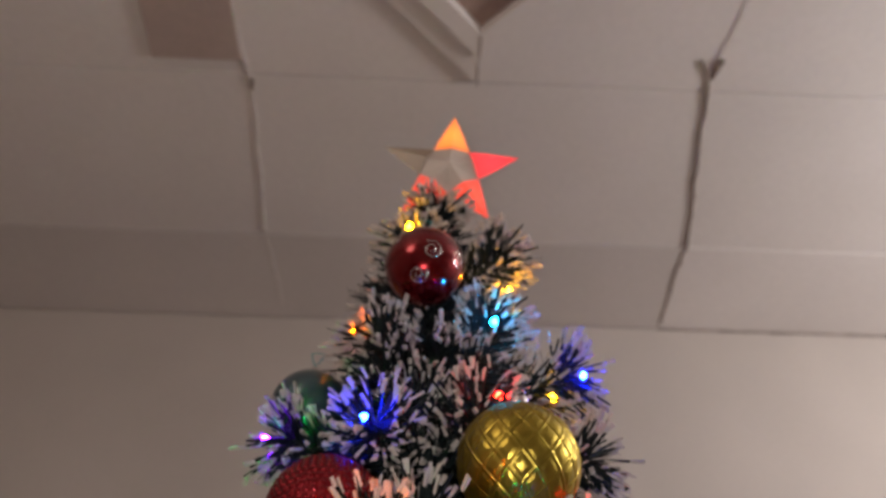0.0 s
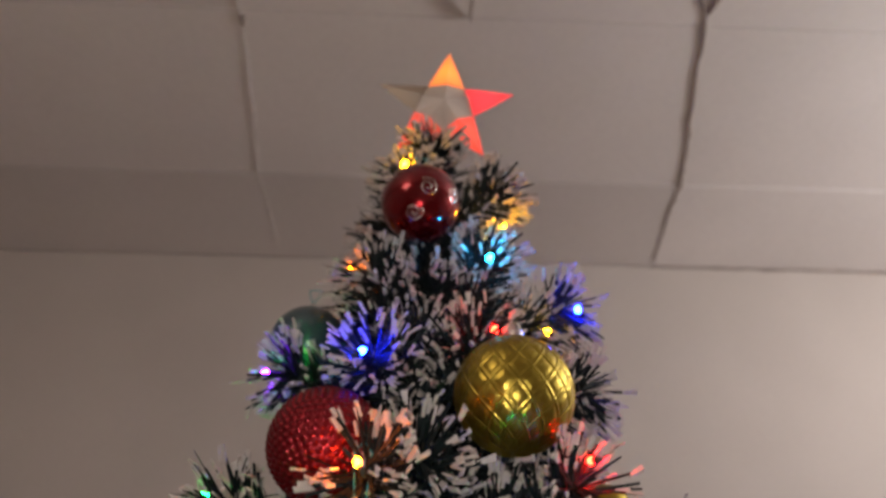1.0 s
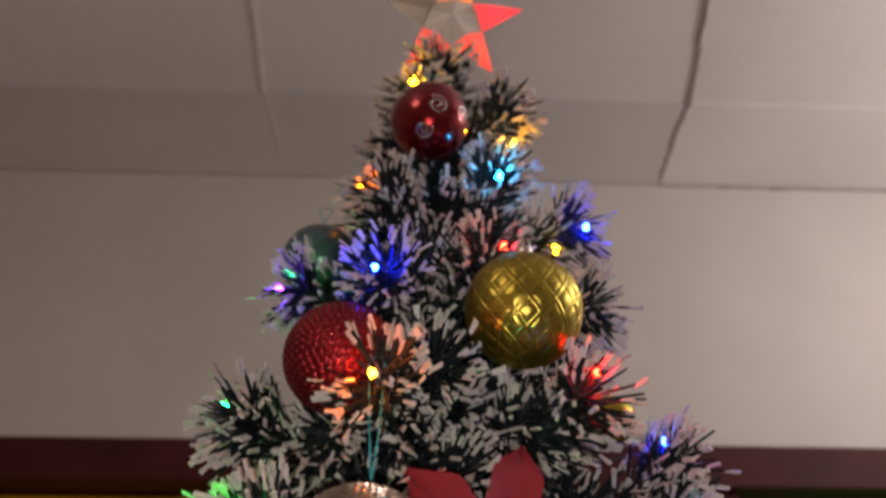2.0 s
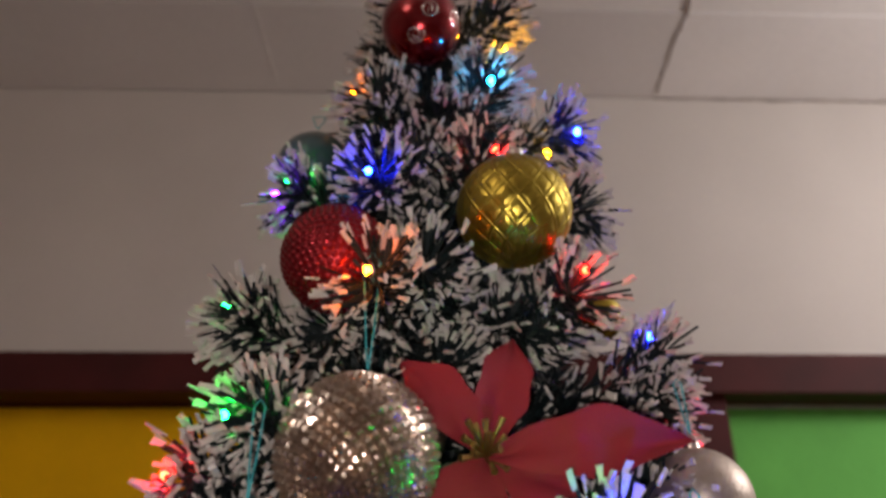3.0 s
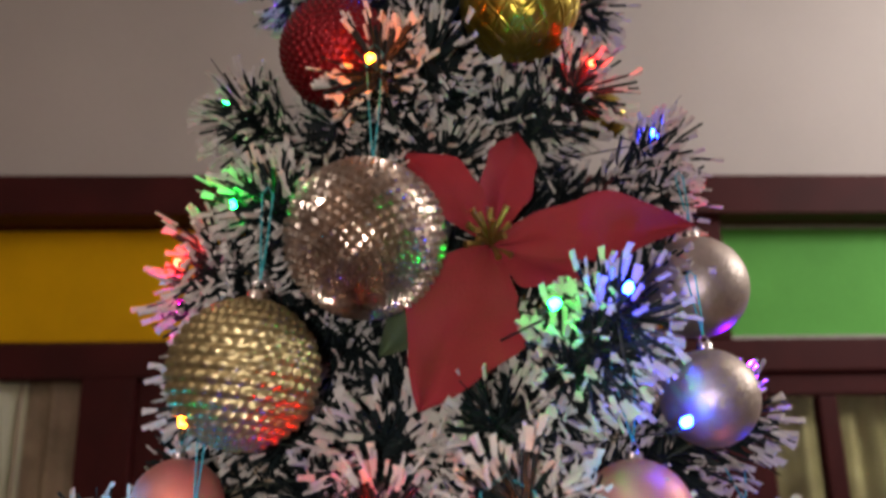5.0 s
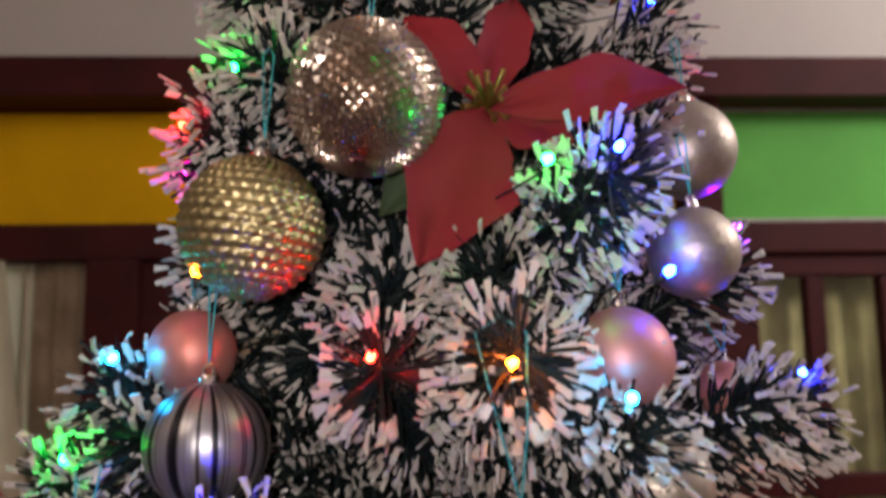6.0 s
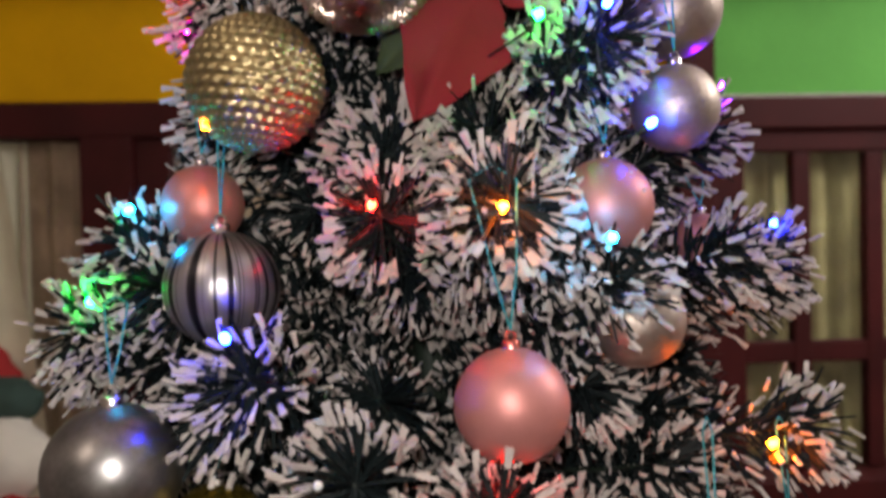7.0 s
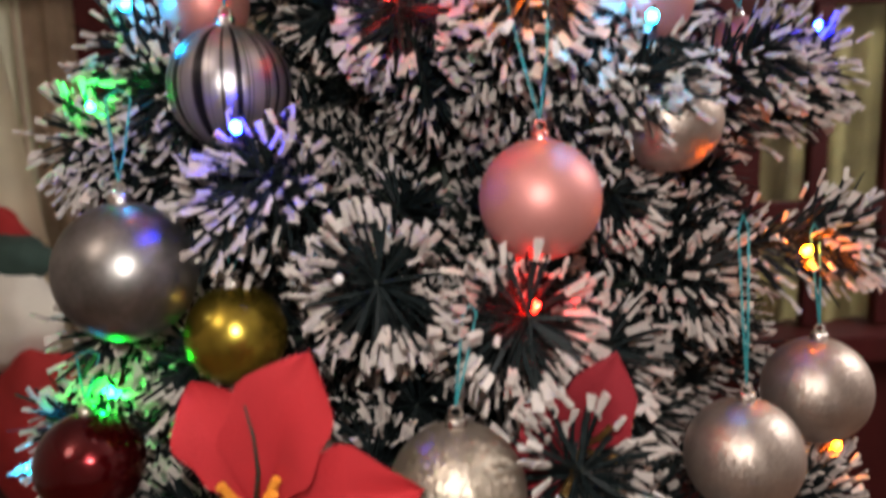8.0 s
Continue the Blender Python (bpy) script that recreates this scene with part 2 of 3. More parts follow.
def room():
    x0, x1, z0, z1 = -1.62, 1.62, 0.8, 2.05
    wall = [block(-2.6, 3.2, BACK, BACK + 0.12, z1, CEIL, 0), block(-2.6, 3.2, BACK, BACK + 0.12, 0, z0, 0),
            block(-2.6, x0, BACK, BACK + 0.12, z0, z1, 0), block(x1, 3.2, BACK, BACK + 0.12, z0, z1, 0)]
    tagged(part("wall_north", done("wall_north", wall, PAINT)), "warm grey-white painted wall above a wooden window", "wall", kind="structure")
    for name, b in (("wall_west", (-2.72, -2.6, -2.6, BACK + 0.12, 0, CEIL)), ("wall_east", (3.2, 3.32, -2.6, BACK + 0.12, 0, CEIL)), ("wall_south", (-2.72, 3.32, -2.72, -2.6, 0, CEIL))):
        tagged(part(name, done(name, block(*b, 0), PAINT)), "plain warm grey-white painted room wall", "wall", kind="structure")
    tagged(part("floor", done("floor", block(-2.72, 3.32, -2.72, BACK + 0.12, -0.1, 0, 0), FLOOR)), "dark brown wooden floor of the room", "floor", kind="structure")
    # boards of uneven height under one slab
    xs, ys = (-2.6, -1.6, 1.65, 3.2), (-2.6, -1.1, 0.1, 1.03, 1.5, BACK)
    rng = random.Random(4)
    boards = [block(-2.72, 3.32, -2.72, BACK + 0.12, CEIL + 0.012, CEIL + 0.1, 0)]
    for i in range(len(xs) - 1):
        for j in range(len(ys) - 1):
            dz = rng.uniform(0, 0.005)
            if i == 1 and j == len(ys) - 2:
                boards += [block(a, b, ys[j] + 0.0012, ys[j + 1] - 0.0012, CEIL + dz, CEIL + 0.0115, 0.0015) for a, b in ((xs[1] + 0.0012, 0.672), (0.6725, xs[2] - 0.0012))]
                continue
            boards.append(block(xs[i] + 0.0012, xs[i + 1] - 0.0012, ys[j] + 0.0012, ys[j + 1] - 0.0012, CEIL + dz, CEIL + 0.0115, 0.0015))
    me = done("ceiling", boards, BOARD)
    me.materials.append(BOARD_DARKER)
    # the last row of boards, left of the dark seam, in the darker tone
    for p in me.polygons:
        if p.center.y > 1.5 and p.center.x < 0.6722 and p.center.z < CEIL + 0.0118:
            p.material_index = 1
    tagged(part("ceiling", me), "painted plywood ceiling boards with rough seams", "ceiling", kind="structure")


def ceiling_seam(points, radius, mat, label, seed):
    rng = random.Random(seed)
    pts, rad = [], []
    for (xa, ya), (xb, yb) in zip(points, points[1:]):
        steps = max(2, int(abs(yb - ya) / 0.02))
        for k in range(steps):
            f = k / steps
            pts.append((xa + (xb - xa) * f + rng.gauss(0, 0.0018), ya + (yb - ya) * f, CEIL + 0.001))
            rad.append(radius * rng.uniform(0.6, 1.25))
    tagged(part("ceiling_trim", mesh_of("ceiling_trim", *tube(pts, rad, 7), mat, True)), label, "seam filler", kind="structure")


def ring(outer, inner, drop, back):
    """A square frame standing on its corner, hanging below the ceiling."""
    verts, faces = [], []
    for h, z in ((outer, CEIL - 0.0), (outer - 0.004, CEIL - drop), (inner + 0.004, CEIL - drop), (inner, CEIL - back)):
        for k in range(4):
            w = math.pi / 2 * k
            verts.append((0.11 + h * math.cos(w), 0.55 + h * math.sin(w), z))
    for i in range(3):
        for k in range(4):
            j = (k + 1) % 4
            faces.append((i * 4 + k, i * 4 + j, (i + 1) * 4 + j, (i + 1) * 4 + k))
    return verts, faces


def diamond_moulding():
    base = tagged(part("ceiling_moulding", mesh_of("outer_frame", *ring(0.478, 0.41, 0.010, 0.006), BOARD)), "grey-white diamond-shaped wooden moulding on the ceiling", "moulding", kind="structure")
    part("inner_frame", mesh_of("inner_frame", *ring(0.408, 0.345, 0.024, 0.0), BOARD), base)
    part("panel", mesh_of("panel", [(0.11 + 0.343 * math.cos(w * math.pi / 2), 0.55 + 0.343 * math.sin(w * math.pi / 2), CEIL - 0.004) for w in range(4)], [(3, 2, 1, 0)], BARE), base, label="bare brown plywood panel")
    joint = [(0.11 + 0.0008 * math.sin(9 * k), 1.028 - 0.0125 * k, CEIL - (0.0105 if k < 5 else 0.0245)) for k in range(11)]
    part("mitre_joint", mesh_of("mitre_joint", *tube(joint, [0.0013] * len(joint), 6), FILLER_DARK, True), base, label="dark open mitre joint")


room()
ceiling_seam([(-0.40, -0.4), (-0.385, 0.5), (-0.37, 0.86), (-0.349, 1.069), (-0.377, 1.503), (-0.364, 1.80)], 0.0018, FILLER_PALE, "pale bead of filler along a ceiling seam", 1)
ceiling_seam([(0.645, -0.4), (0.62, 0.6), (0.611, 0.817), (0.585, 1.003)], 0.0013, FILLER_PALE, "thin pale bead of filler along a ceiling seam", 2)
ceiling_seam([(0.556, 0.955), (0.585, 1.003), (0.618, 1.2), (0.67, 1.481), (0.668, 1.6), (0.681, 1.83)], 0.0037, FILLER_DARK, "rough dark filler in an open ceiling seam", 3)
ceiling_seam([(0.60, 0.95), (0.583, 1.02)], 0.006, FILLER_DARK, "rough dark filler knot in a ceiling seam", 5)
ceiling_seam([(-0.35, 1.04), (-0.346, 1.085)], 0.006, FILLER_DARK, "small dark filler knot in a ceiling seam", 6)
# thin brown rectangle beside the left seam
tagged(part("ceiling_trim", done("ceiling_trim", block(-0.54, -0.366, 0.55, 0.994, CEIL - 0.004, CEIL + 0.002, 0.001), PATCH)), "brown rectangular patch on the ceiling", "panel", kind="structure")
diamond_moulding()
# dark uneven joint between wall and ceiling
rng = random.Random(7)
joint = [(0.68 + 0.02 * k, BACK - 0.001, CEIL - 0.002 + rng.gauss(0, 0.001)) for k in range(125)]
tagged(part("trim", mesh_of("trim", *tube(joint, [rng.uniform(0.002, 0.0055) for _ in joint], 6), FILLER_DARK, True)), "rough dark joint between wall and ceiling", "trim", kind="structure")


def window():
    w = tagged(new("window_1"), "dark maroon wooden window with yellow and green glass transoms", "window", kind="structure")
    y = BACK
    for name, b in (("header", (-1.66, 1.66, y - 0.062, y + 0.1, 1.977, 2.07)), ("rail", (-1.62, 1.62, y - 0.02, y + 0.09, 1.622, 1.694)), ("window_sill", (-1.7, 1.7, y - 0.08, y + 0.11, 0.76, 0.82))):
        part(name, done(name, block(*b), WOOD), w)
    for a, b in ((-1.62, -1.54), (-0.697, -0.585), (-0.02, 0.08), (0.64, 0.727), (1.54, 1.62)):
        part("post", done("post", [block(a, b, y - 0.025, y + 0.095, 0.82, 1.622), block(a, b, y - 0.025, y + 0.095, 1.694, 1.98)] if a > 0.5 or a < -1.5 or -0.1 < a < 0.1 else block(a, b, y - 0.025, y + 0.095, 0.82, 1.622), WOOD), w)
    for a, b, mat, label in ((-1.54, -0.02, YELLOW_GLASS, "yellow textured glass pane"), (0.08, 0.64, YELLOW_GLASS, "yellow textured glass pane"), (0.727, 1.54, GREEN_GLASS, "green textured glass pane")):
        p = part("pane", done("pane", block(a, b, y + 0.05, y + 0.056, 1.694, 1.98, 0), mat), w, label=label)
        part("glazing_bead", done("glazing_bead", block(a + 0.002, b - 0.002, y + 0.034, y + 0.05, 1.696, 1.710, 0.003), PUTTY if mat is GREEN_GLASS else WOOD), p)
        part("glazing_bead", done("glazing_bead", block(a + 0.002, b - 0.002, y + 0.038, y + 0.05, 1.971, 1.979, 0.003), PUTTY if mat is GREEN_GLASS else WOOD), p)
    # casements with clear panes
    for a, b, bars, top in ((0.727, 1.54, (0.94, 1.117, 1.3), 1.57), (-0.585, -0.02, (), 1.6), (0.08, 0.64, (), 1.6)):
        s = part("casement", done("casement", [block(a, a + 0.075, y, y + 0.045, 0.82, 1.622), block(b - 0.06, b, y, y + 0.045, 0.82, 1.622)] + ([block(a + 0.075, b - 0.06, y, y + 0.045, top, 1.622)] if top < 1.615 else [block(a + 0.075, b - 0.06, y, y + 0.045, 0.82, 0.88)]), WOOD), w)
        for c in bars:
            part("glazing_bar", done("glazing_bar", block(c - 0.021, c + 0.021, y + 0.004, y + 0.04, 0.825, top - 0.002), WOOD), s)
        part("glazing_bar", done("glazing_bar", block(a + 0.077, b - 0.062, y + 0.006, y + 0.038, 1.075, 1.125), WOOD), s)
        g = part("pane", done("pane", block(a + 0.07, b - 0.055, y + 0.02, y + 0.024, 0.83, top + 0.01, 0), GLASS), s)
        g.visible_shadow = False


def curtain(x0, x1, y, z0, z1, mat, label, waves, depth, flare=0.0, seed=0):
    rng = random.Random(seed)
    ph = [rng.uniform(0, 6.28) for _ in range(3)]
    cols, rows = 90, 14
    verts, faces = [], []
    for side in (0, 0.003):
        for j in range(rows + 1):
            v = j / rows
            for i in range(cols + 1):
                u = i / cols
                x = x0 + (x1 - x0 + flare * v) * u
                verts.append((x, y + side + depth * (math.sin(waves * 6.28 * u + ph[0]) + 0.4 * math.sin(waves * 14.1 * u + ph[1] + v)) * (0.7 + 0.4 * v), z1 + (z0 - z1) * v))
    off = (rows + 1) * (cols + 1)
    for j in range(rows):
        for i in range(cols):
            a = j * (cols + 1) + i
            faces.append((a, a + 1, a + cols + 2, a + cols + 1))
            faces.append((off + a + cols + 1, off + a + cols + 2, off + a + 1, off + a))
    return tagged(part("curtain", mesh_of("curtain", verts, faces, mat, True)), label, "curtain")


window()
tagged(part("trim", done("trim", block(-1.66, 2.3, BACK - 0.03, BACK - 0.003, 0.002, 0.757), WOOD)), "dark maroon wooden panel below the window", "panel", kind="structure")
curtain(0.66, 1.62, BACK + 0.09, 0.6, 1.75, OLIVE, "olive patterned curtain hanging behind the window bars", 7, 0.015, seed=1)
curtain(-0.85, -0.68, BACK + 0.045, 0.82, 1.62, BROWN, "brown curtain edge hanging beside the window post", 2, 0.012, seed=6)
curtain(-0.6, 0.62, BACK + 0.1, 0.6, 1.75, BROWN, "brown curtain hanging behind the window", 9, 0.018, seed=2)
curtain(-1.54, -0.835, BACK + 0.03, 0.82, 1.62, CREAM, "cream curtain hanging behind the window", 5, 0.018, seed=3)
# unseen sheet added behind the curtains to close off the outside
tagged(part("backdrop", done("backdrop", block(-2.2, 2.2, BACK + 0.42, BACK + 0.44, 0.3, 2.4, 0), BARE)), "added backing sheet closing off the outside behind the window", "wall", kind="structure")


# ---- the Christmas tree ----
AXIS = Vector((0.02, 0.64, 0))
# height, bearing (degrees, 0 towards the front, plus to the east) and reach of the branch ends
TIPS_HIGH = [
    (2.058, 14, 0.030), (2.000, -26, 0.059), (1.993, 64, 0.080), (1.903, 48, 0.087),
    (1.891, 7, 0.060), (1.872, -37, 0.093), (1.847, 64, 0.130), (1.816, -8, 0.065),
    (1.784, -64, 0.125), (1.783, 19, 0.125), (1.771, 65, 0.138), (1.760, -18, 0.139),
    (1.683, -3, 0.149), (1.682, 14, 0.104), (1.672, 38, 0.167), (1.667, -13, 0.177),
    (1.666, -56, 0.163), (1.660, 30, 0.125), (1.656, -37, 0.126), (1.642, 65, 0.183),
    (1.624, 2, 0.126), (1.611, 66, 0.180), (1.601, 69, 0.156), (1.583, -39, 0.188),
    (1.582, -32, 0.197), (1.552, -43, 0.207), (1.550, 50, 0.199), (1.535, -46, 0.204),
    (1.510, 27, 0.221), (1.491, 22, 0.218), (1.491, 33, 0.196), (1.488, -15, 0.166),
]
TIPS_LOW = [
    (1.500, -56, 0.172), (1.475, -52, 0.186), (1.440, -54, 0.198), (1.392, 24, 0.238),
    (1.462, 60, 0.216), (1.458, 11, 0.184), (1.456, -40, 0.229), (1.448, -9, 0.164),
    (1.415, 8, 0.252), (1.410, -47, 0.243), (1.409, -10, 0.212), (1.401, 16, 0.234),
     (1.395, -56, 0.236), (1.385, 49, 0.251), (1.378, 64, 0.258),
    (1.371, 24, 0.242), (1.367, 62, 0.250), (1.346, -56, 0.263), 
    (1.332, -57, 0.255),  (1.326, -24, 0.264), (1.310, -30, 0.260), (1.308, 26, 0.209),
    (1.280, 51, 0.292), (1.276, -11, 0.265), (1.261, 5, 0.276), (1.260, 37, 0.234),
    (1.239, -48, 0.282), (1.231, -39, 0.256), (1.225, 21, 0.229), (1.215, 50, 0.275),
    (1.193, 9, 0.295), (1.182, -54, 0.300), (1.170, -15, 0.228), (1.168, -37, 0.274),
]

# x, y, z, diameter of the baubles
BAUBLES = {
    "red_top": (0.013, 0.565, 1.932, 0.068), "gold_quilt": (0.076, 0.515, 1.724, 0.078), "rose": (-0.02, 0.455, 1.546, 0.085),
    "rope": (-0.079, 0.455, 1.4765, 0.0745), "pink_low": (0.0505, 0.4, 1.308, 0.057), "pink_right": (0.112, 0.452, 1.406, 0.054),
    "pink_left": (-0.1205, 0.502, 1.4125, 0.049), "stripe": (-0.102, 0.464, 1.365, 0.064), "teal": (-0.078, 0.632, 1.831, 0.064),
    "studs": (-0.043, 0.520, 1.689, 0.071), "gold_tiny": (0.149, 0.600, 1.681, 0.035), "glit_a": (0.176, 0.52, 1.533, 0.062),
    "glit_b": (0.159, 0.47, 1.463, 0.051), "glit_c": (0.13, 0.455, 1.342, 0.054), "silver": (-0.1485, 0.42, 1.277, 0.068),
    "gold_small": (-0.099, 0.425, 1.242, 0.051), "red_low": (-0.179, 0.43, 1.175, 0.055), "glit_d": (0.152, 0.4, 1.177, 0.058),
    "glit_e": (0.214, 0.45, 1.191, 0.059), "grain": (0.007, 0.37, 1.18, 0.063), "pink_far": (0.196, 0.530, 1.385, 0.036),
}


def needles(seed, length, count, reach=0.039, wide=1.05, flocked=0.62, spread=60, bare=0.0):
    """A tinsel brush along +x: dark strips round a wire, each with a white flocked end."""
    g = np.random.default_rng(seed)
    s = np.concatenate([g.uniform(0.05, 1, int(count * 0.8)), g.uniform(0.88, 1, count - int(count * 0.8))]) * length
    sag = 0.10 * length
    base = np.stack([s, np.zeros_like(s), sag * (s / length) ** 2], 1)
    end = s / length
    lean = np.radians(np.where(end > 0.9, g.normal(spread, 13, len(s)), g.normal(58, 10, len(s))))
    turn = g.uniform(0, 2 * np.pi, len(s))
    d = np.stack([np.cos(lean), np.sin(lean) * np.cos(turn), np.sin(lean) * np.sin(turn)], 1)
    long = reach * g.uniform(0.72, 1.08, len(s)) * (0.75 + 0.25 * np.minimum(1, (1.15 - end) * 4))
    side = np.cross(d, g.normal(size=(len(s), 3)))
    side /= np.linalg.norm(side, axis=1, keepdims=True)
    flat = np.cross(d, side)
    bend = np.array([0.12, 0, -0.05]) * long[:, None]
    tip = base + d * long[:, None] + bend
    mid = base + d * long[:, None] * 0.55 + bend * 0.2
    q = (d * 0.45 * long[:, None] + bend * 0.8)
    q /= np.linalg.norm(q, axis=1, keepdims=True)
    verts = np.stack([base - side * 0.0006, base + side * 0.0006, mid - side * 0.0012, mid + side * 0.0012, tip - side * 0.0009, tip + side * 0.0009], 1).reshape(-1, 3)
    k = np.arange(len(s))[:, None] * 6
    faces = np.concatenate([k + [0, 1, 3, 2], k + [2, 3, 5, 4]])
    # flocked ends
    keep = (g.uniform(size=len(s)) < flocked) & (end > bare)
    t0, qq, sd, fl = tip[keep], q[keep], side[keep], flat[keep]
    qq = qq + sd * g.normal(0, 0.16, len(t0))[:, None] + fl * g.normal(0, 0.16, len(t0))[:, None]
    root, end_ = g.uniform(0.45, 0.95, len(t0))[:, None], g.uniform(0.65, 1.15, len(t0))[:, None]
    w = g.uniform(0.0011, 0.002, len(t0))[:, None] * wide
    h = g.uniform(0.0004, 0.0009, len(t0))[:, None]
    a = t0 - qq * g.uniform(0.004, 0.0085, len(t0))[:, None]
    b = t0 + qq * g.uniform(0.0015, 0.0055, len(t0))[:, None]
    skew = sd * g.normal(0, 0.0009, len(t0))[:, None]
    tv = np.stack([a - sd * w * root - fl * h, a + sd * w * root - fl * h, a + sd * w * root + fl * h, a - sd * w * root + fl * h,
                   b - sd * w * end_ - fl * h + skew, b + sd * w * end_ - fl * h, b + sd * w * end_ + fl * h - skew, b - sd * w * end_ + fl * h], 1).reshape(-1, 3)
    m = np.arange(len(t0))[:, None] * 8
    tf = np.concatenate([m + f for f in ([0, 1, 5, 4], [1, 2, 6, 5], [2, 3, 7, 6], [3, 0, 4, 7], [4, 5, 6, 7], [3, 2, 1, 0])])
    wire = tube([(length * f, 0, sag * f * f) for f in (0, 0.25, 0.5, 0.75, 1)], [0.0022, 0.002, 0.0018, 0.0015, 0.001], 5)
    n = len(verts)
    allv = [*map(tuple, verts.tolist()), *wire[0]]
    allf = faces.tolist() + [tuple(i + n for i in f) for f in wire[1]]
    slots = [0] * len(faces) + [1] * len(wire[1])
    return mesh_of("branch", allv, allf, [NEEDLE, STEM], slots=slots), mesh_of("frosting", tv.tolist(), tf.tolist(), FROST)


def outline(z):
    """Reach of the crown at height z."""
    return min(0.06 + (1.982 - z) * 0.30, 0.42) if z < 1.98 else max(0.03, 0.06 - (z - 1.98) * 0.3)


def clear(z, bearing, reach, margin, spots):
    """True where a branch end at this height, bearing and reach hides none of the spots."""
    w = radians(bearing)
    out = Vector((math.sin(w), -math.cos(w), 0))
    for f in (0.55, 0.7, 0.85, 1.0, 1.12):
        p = AXIS + out * reach * f + Vector((0, 0, z - 0.05 * (1 - f)))
        for x, y, h, d in spots:
            c = Vector((x, y, h))
            u = (c - AXIS - Vector((0, 0, h))).normalized()
            along = (p - c).dot(u)
            if along > -d * 0.3 - 0.02 and ((p - c) - u * along).length < d / 2 + margin:
                return False
    return True


def christmas_tree():
    tree = tagged(new("christmas_tree"), "artificial dark green Christmas tree with white frosted needle tips", "christmas tree")
    part("trunk", mesh_of("trunk", *tube([(0.02, 0.64, z) for z in (0.03, 0.5, 1.0, 1.6, 2.09)], [0.02, 0.018, 0.016, 0.012, 0.006], 10), STEM, True), tree)
    for k in range(3):
        w = radians(120 * k + 20)
        part("stand_leg", mesh_of("stand_leg", *tube([(0.02, 0.64, 0.12), (0.02 + 0.12 * math.cos(w), 0.64 + 0.12 * math.sin(w), 0.07), (0.02 + 0.26 * math.cos(w), 0.64 + 0.26 * math.sin(w), 0.012)], [0.012, 0.012, 0.012], 8), STEM, True), tree)
    kinds, inner, high, bold, tipped = [], [], [], [], []
    for length in (0.045, 0.08, 0.12, 0.17, 0.23):
        for seed in range(2):
            kinds.append((length, needles(int(length * 1000) + seed, length, int(105 + length * 1250))))
            bold.append((length, needles(int(length * 1000) + 90 + seed, length, int(105 + length * 800), 0.041, 1.3, 0.8, 76)))
            tipped.append((length, needles(int(length * 1000) + 30 + seed, length, int(115 + length * 1250), 0.04, 1.05, 0.76, 64, 0.5)))
            high.append((length, needles(int(length * 1000) + 70 + seed, length, int(120 + length * 1500), 0.034, 0.75, 0.14)))
            inner.append((length, needles(int(length * 1000) + 50 + seed, length, int(120 + length * 1700), 0.034, 0.75, 0.24)))
    rng = random.Random(11)
    placed = []

    def grow(z, bearing, reach, rise, chosen=None):
        w = radians(bearing)
        out = Vector((math.sin(w), -math.cos(w), 0))
        tip = AXIS + out * reach + Vector((0, 0, z))
        way = (out * math.cos(radians(rise)) + Vector((0, 0, math.sin(radians(rise))))).normalized()
        length, pair = min(chosen or kinds, key=lambda k: abs(k[0] - reach * 0.95) + rng.uniform(0, 0.012))
        up = Vector((0, 0, 1))
        side = up.cross(way).normalized()
        turn = Matrix((way, side, way.cross(side))).transposed().to_4x4()
        turn = turn @ Matrix.Rotation(rng.uniform(-0.5, 0.5), 4, "X")
        m = Matrix.Translation(tip - turn @ Vector((length, 0, 0.1 * length))) @ turn
        b = part("branch", pair[0], tree, m)
        tagged(part("frosting", pair[1], b), kind="stuff")
        placed.append(tip)

    for z, bearing, reach in TIPS_HIGH + TIPS_LOW:
        drops = [k * 0.008 for k in range(7) if clear(z - k * 0.008, bearing, reach, 0.012, FRONT)]
        if not drops:
            continue
        z -= drops[0]
        grow(z - 0.004, bearing, max(0.02, reach - (0.018 if abs(bearing) < 55 else 0.008)), rng.uniform(4, 22) if z < 1.85 else rng.uniform(25, 50), bold if -30 < bearing < 30 and (z < 1.3 or 1.38 < z < 1.53) else tipped if z > 1.6 else None)

    def free(z, bearing, reach):
        tip = AXIS + Vector((math.sin(radians(bearing)), -math.cos(radians(bearing)), 0)) * reach + Vector((0, 0, z))
        return clear(z, bearing, reach, 0.034, [*BAUBLES.values(), *OPEN]) and all((tip - q).length > 0.034 for q in placed)

    z, turn = 2.04, 0.0
    while z > 0.78:
        turn += 137.5
        bearing = (turn + rng.uniform(-15, 15)) % 360
        front = 90 > bearing or bearing > 270
        for f in ((0.82, 0.68, 0.5, 0.36) if front and z > 1.15 else (0.95, 0.7)):
            reach = outline(z) * f * rng.uniform(0.92, 1.03) - 0.02
            if reach > 0.015 and free(z, bearing, reach):
                grow(z, bearing, reach, rng.uniform(0, 25) if z < 1.9 else rng.uniform(20, 55), (inner if z < 1.5 else high) if f < 0.85 else None)
                break
        z -= 0.0055 if z > 1.0 else 0.008
    return tree


# openings kept clear of branch ends: the dark hollow in the crown and the cloth flowers
OPEN = [(-0.02, 0.42, 1.345, 0.07), (0.03, 0.43, 1.33, 0.05), (0.05, 0.5, 1.556, 0.06), (0.065, 0.53, 1.61, 0.04), (0.11, 0.49, 1.555, 0.06), (0.025, 0.49, 1.51, 0.06),
        (-0.07, 0.36, 1.215, 0.06), (0.11, 0.4, 1.215, 0.05), (0.07, 0.38, 1.215, 0.04)]
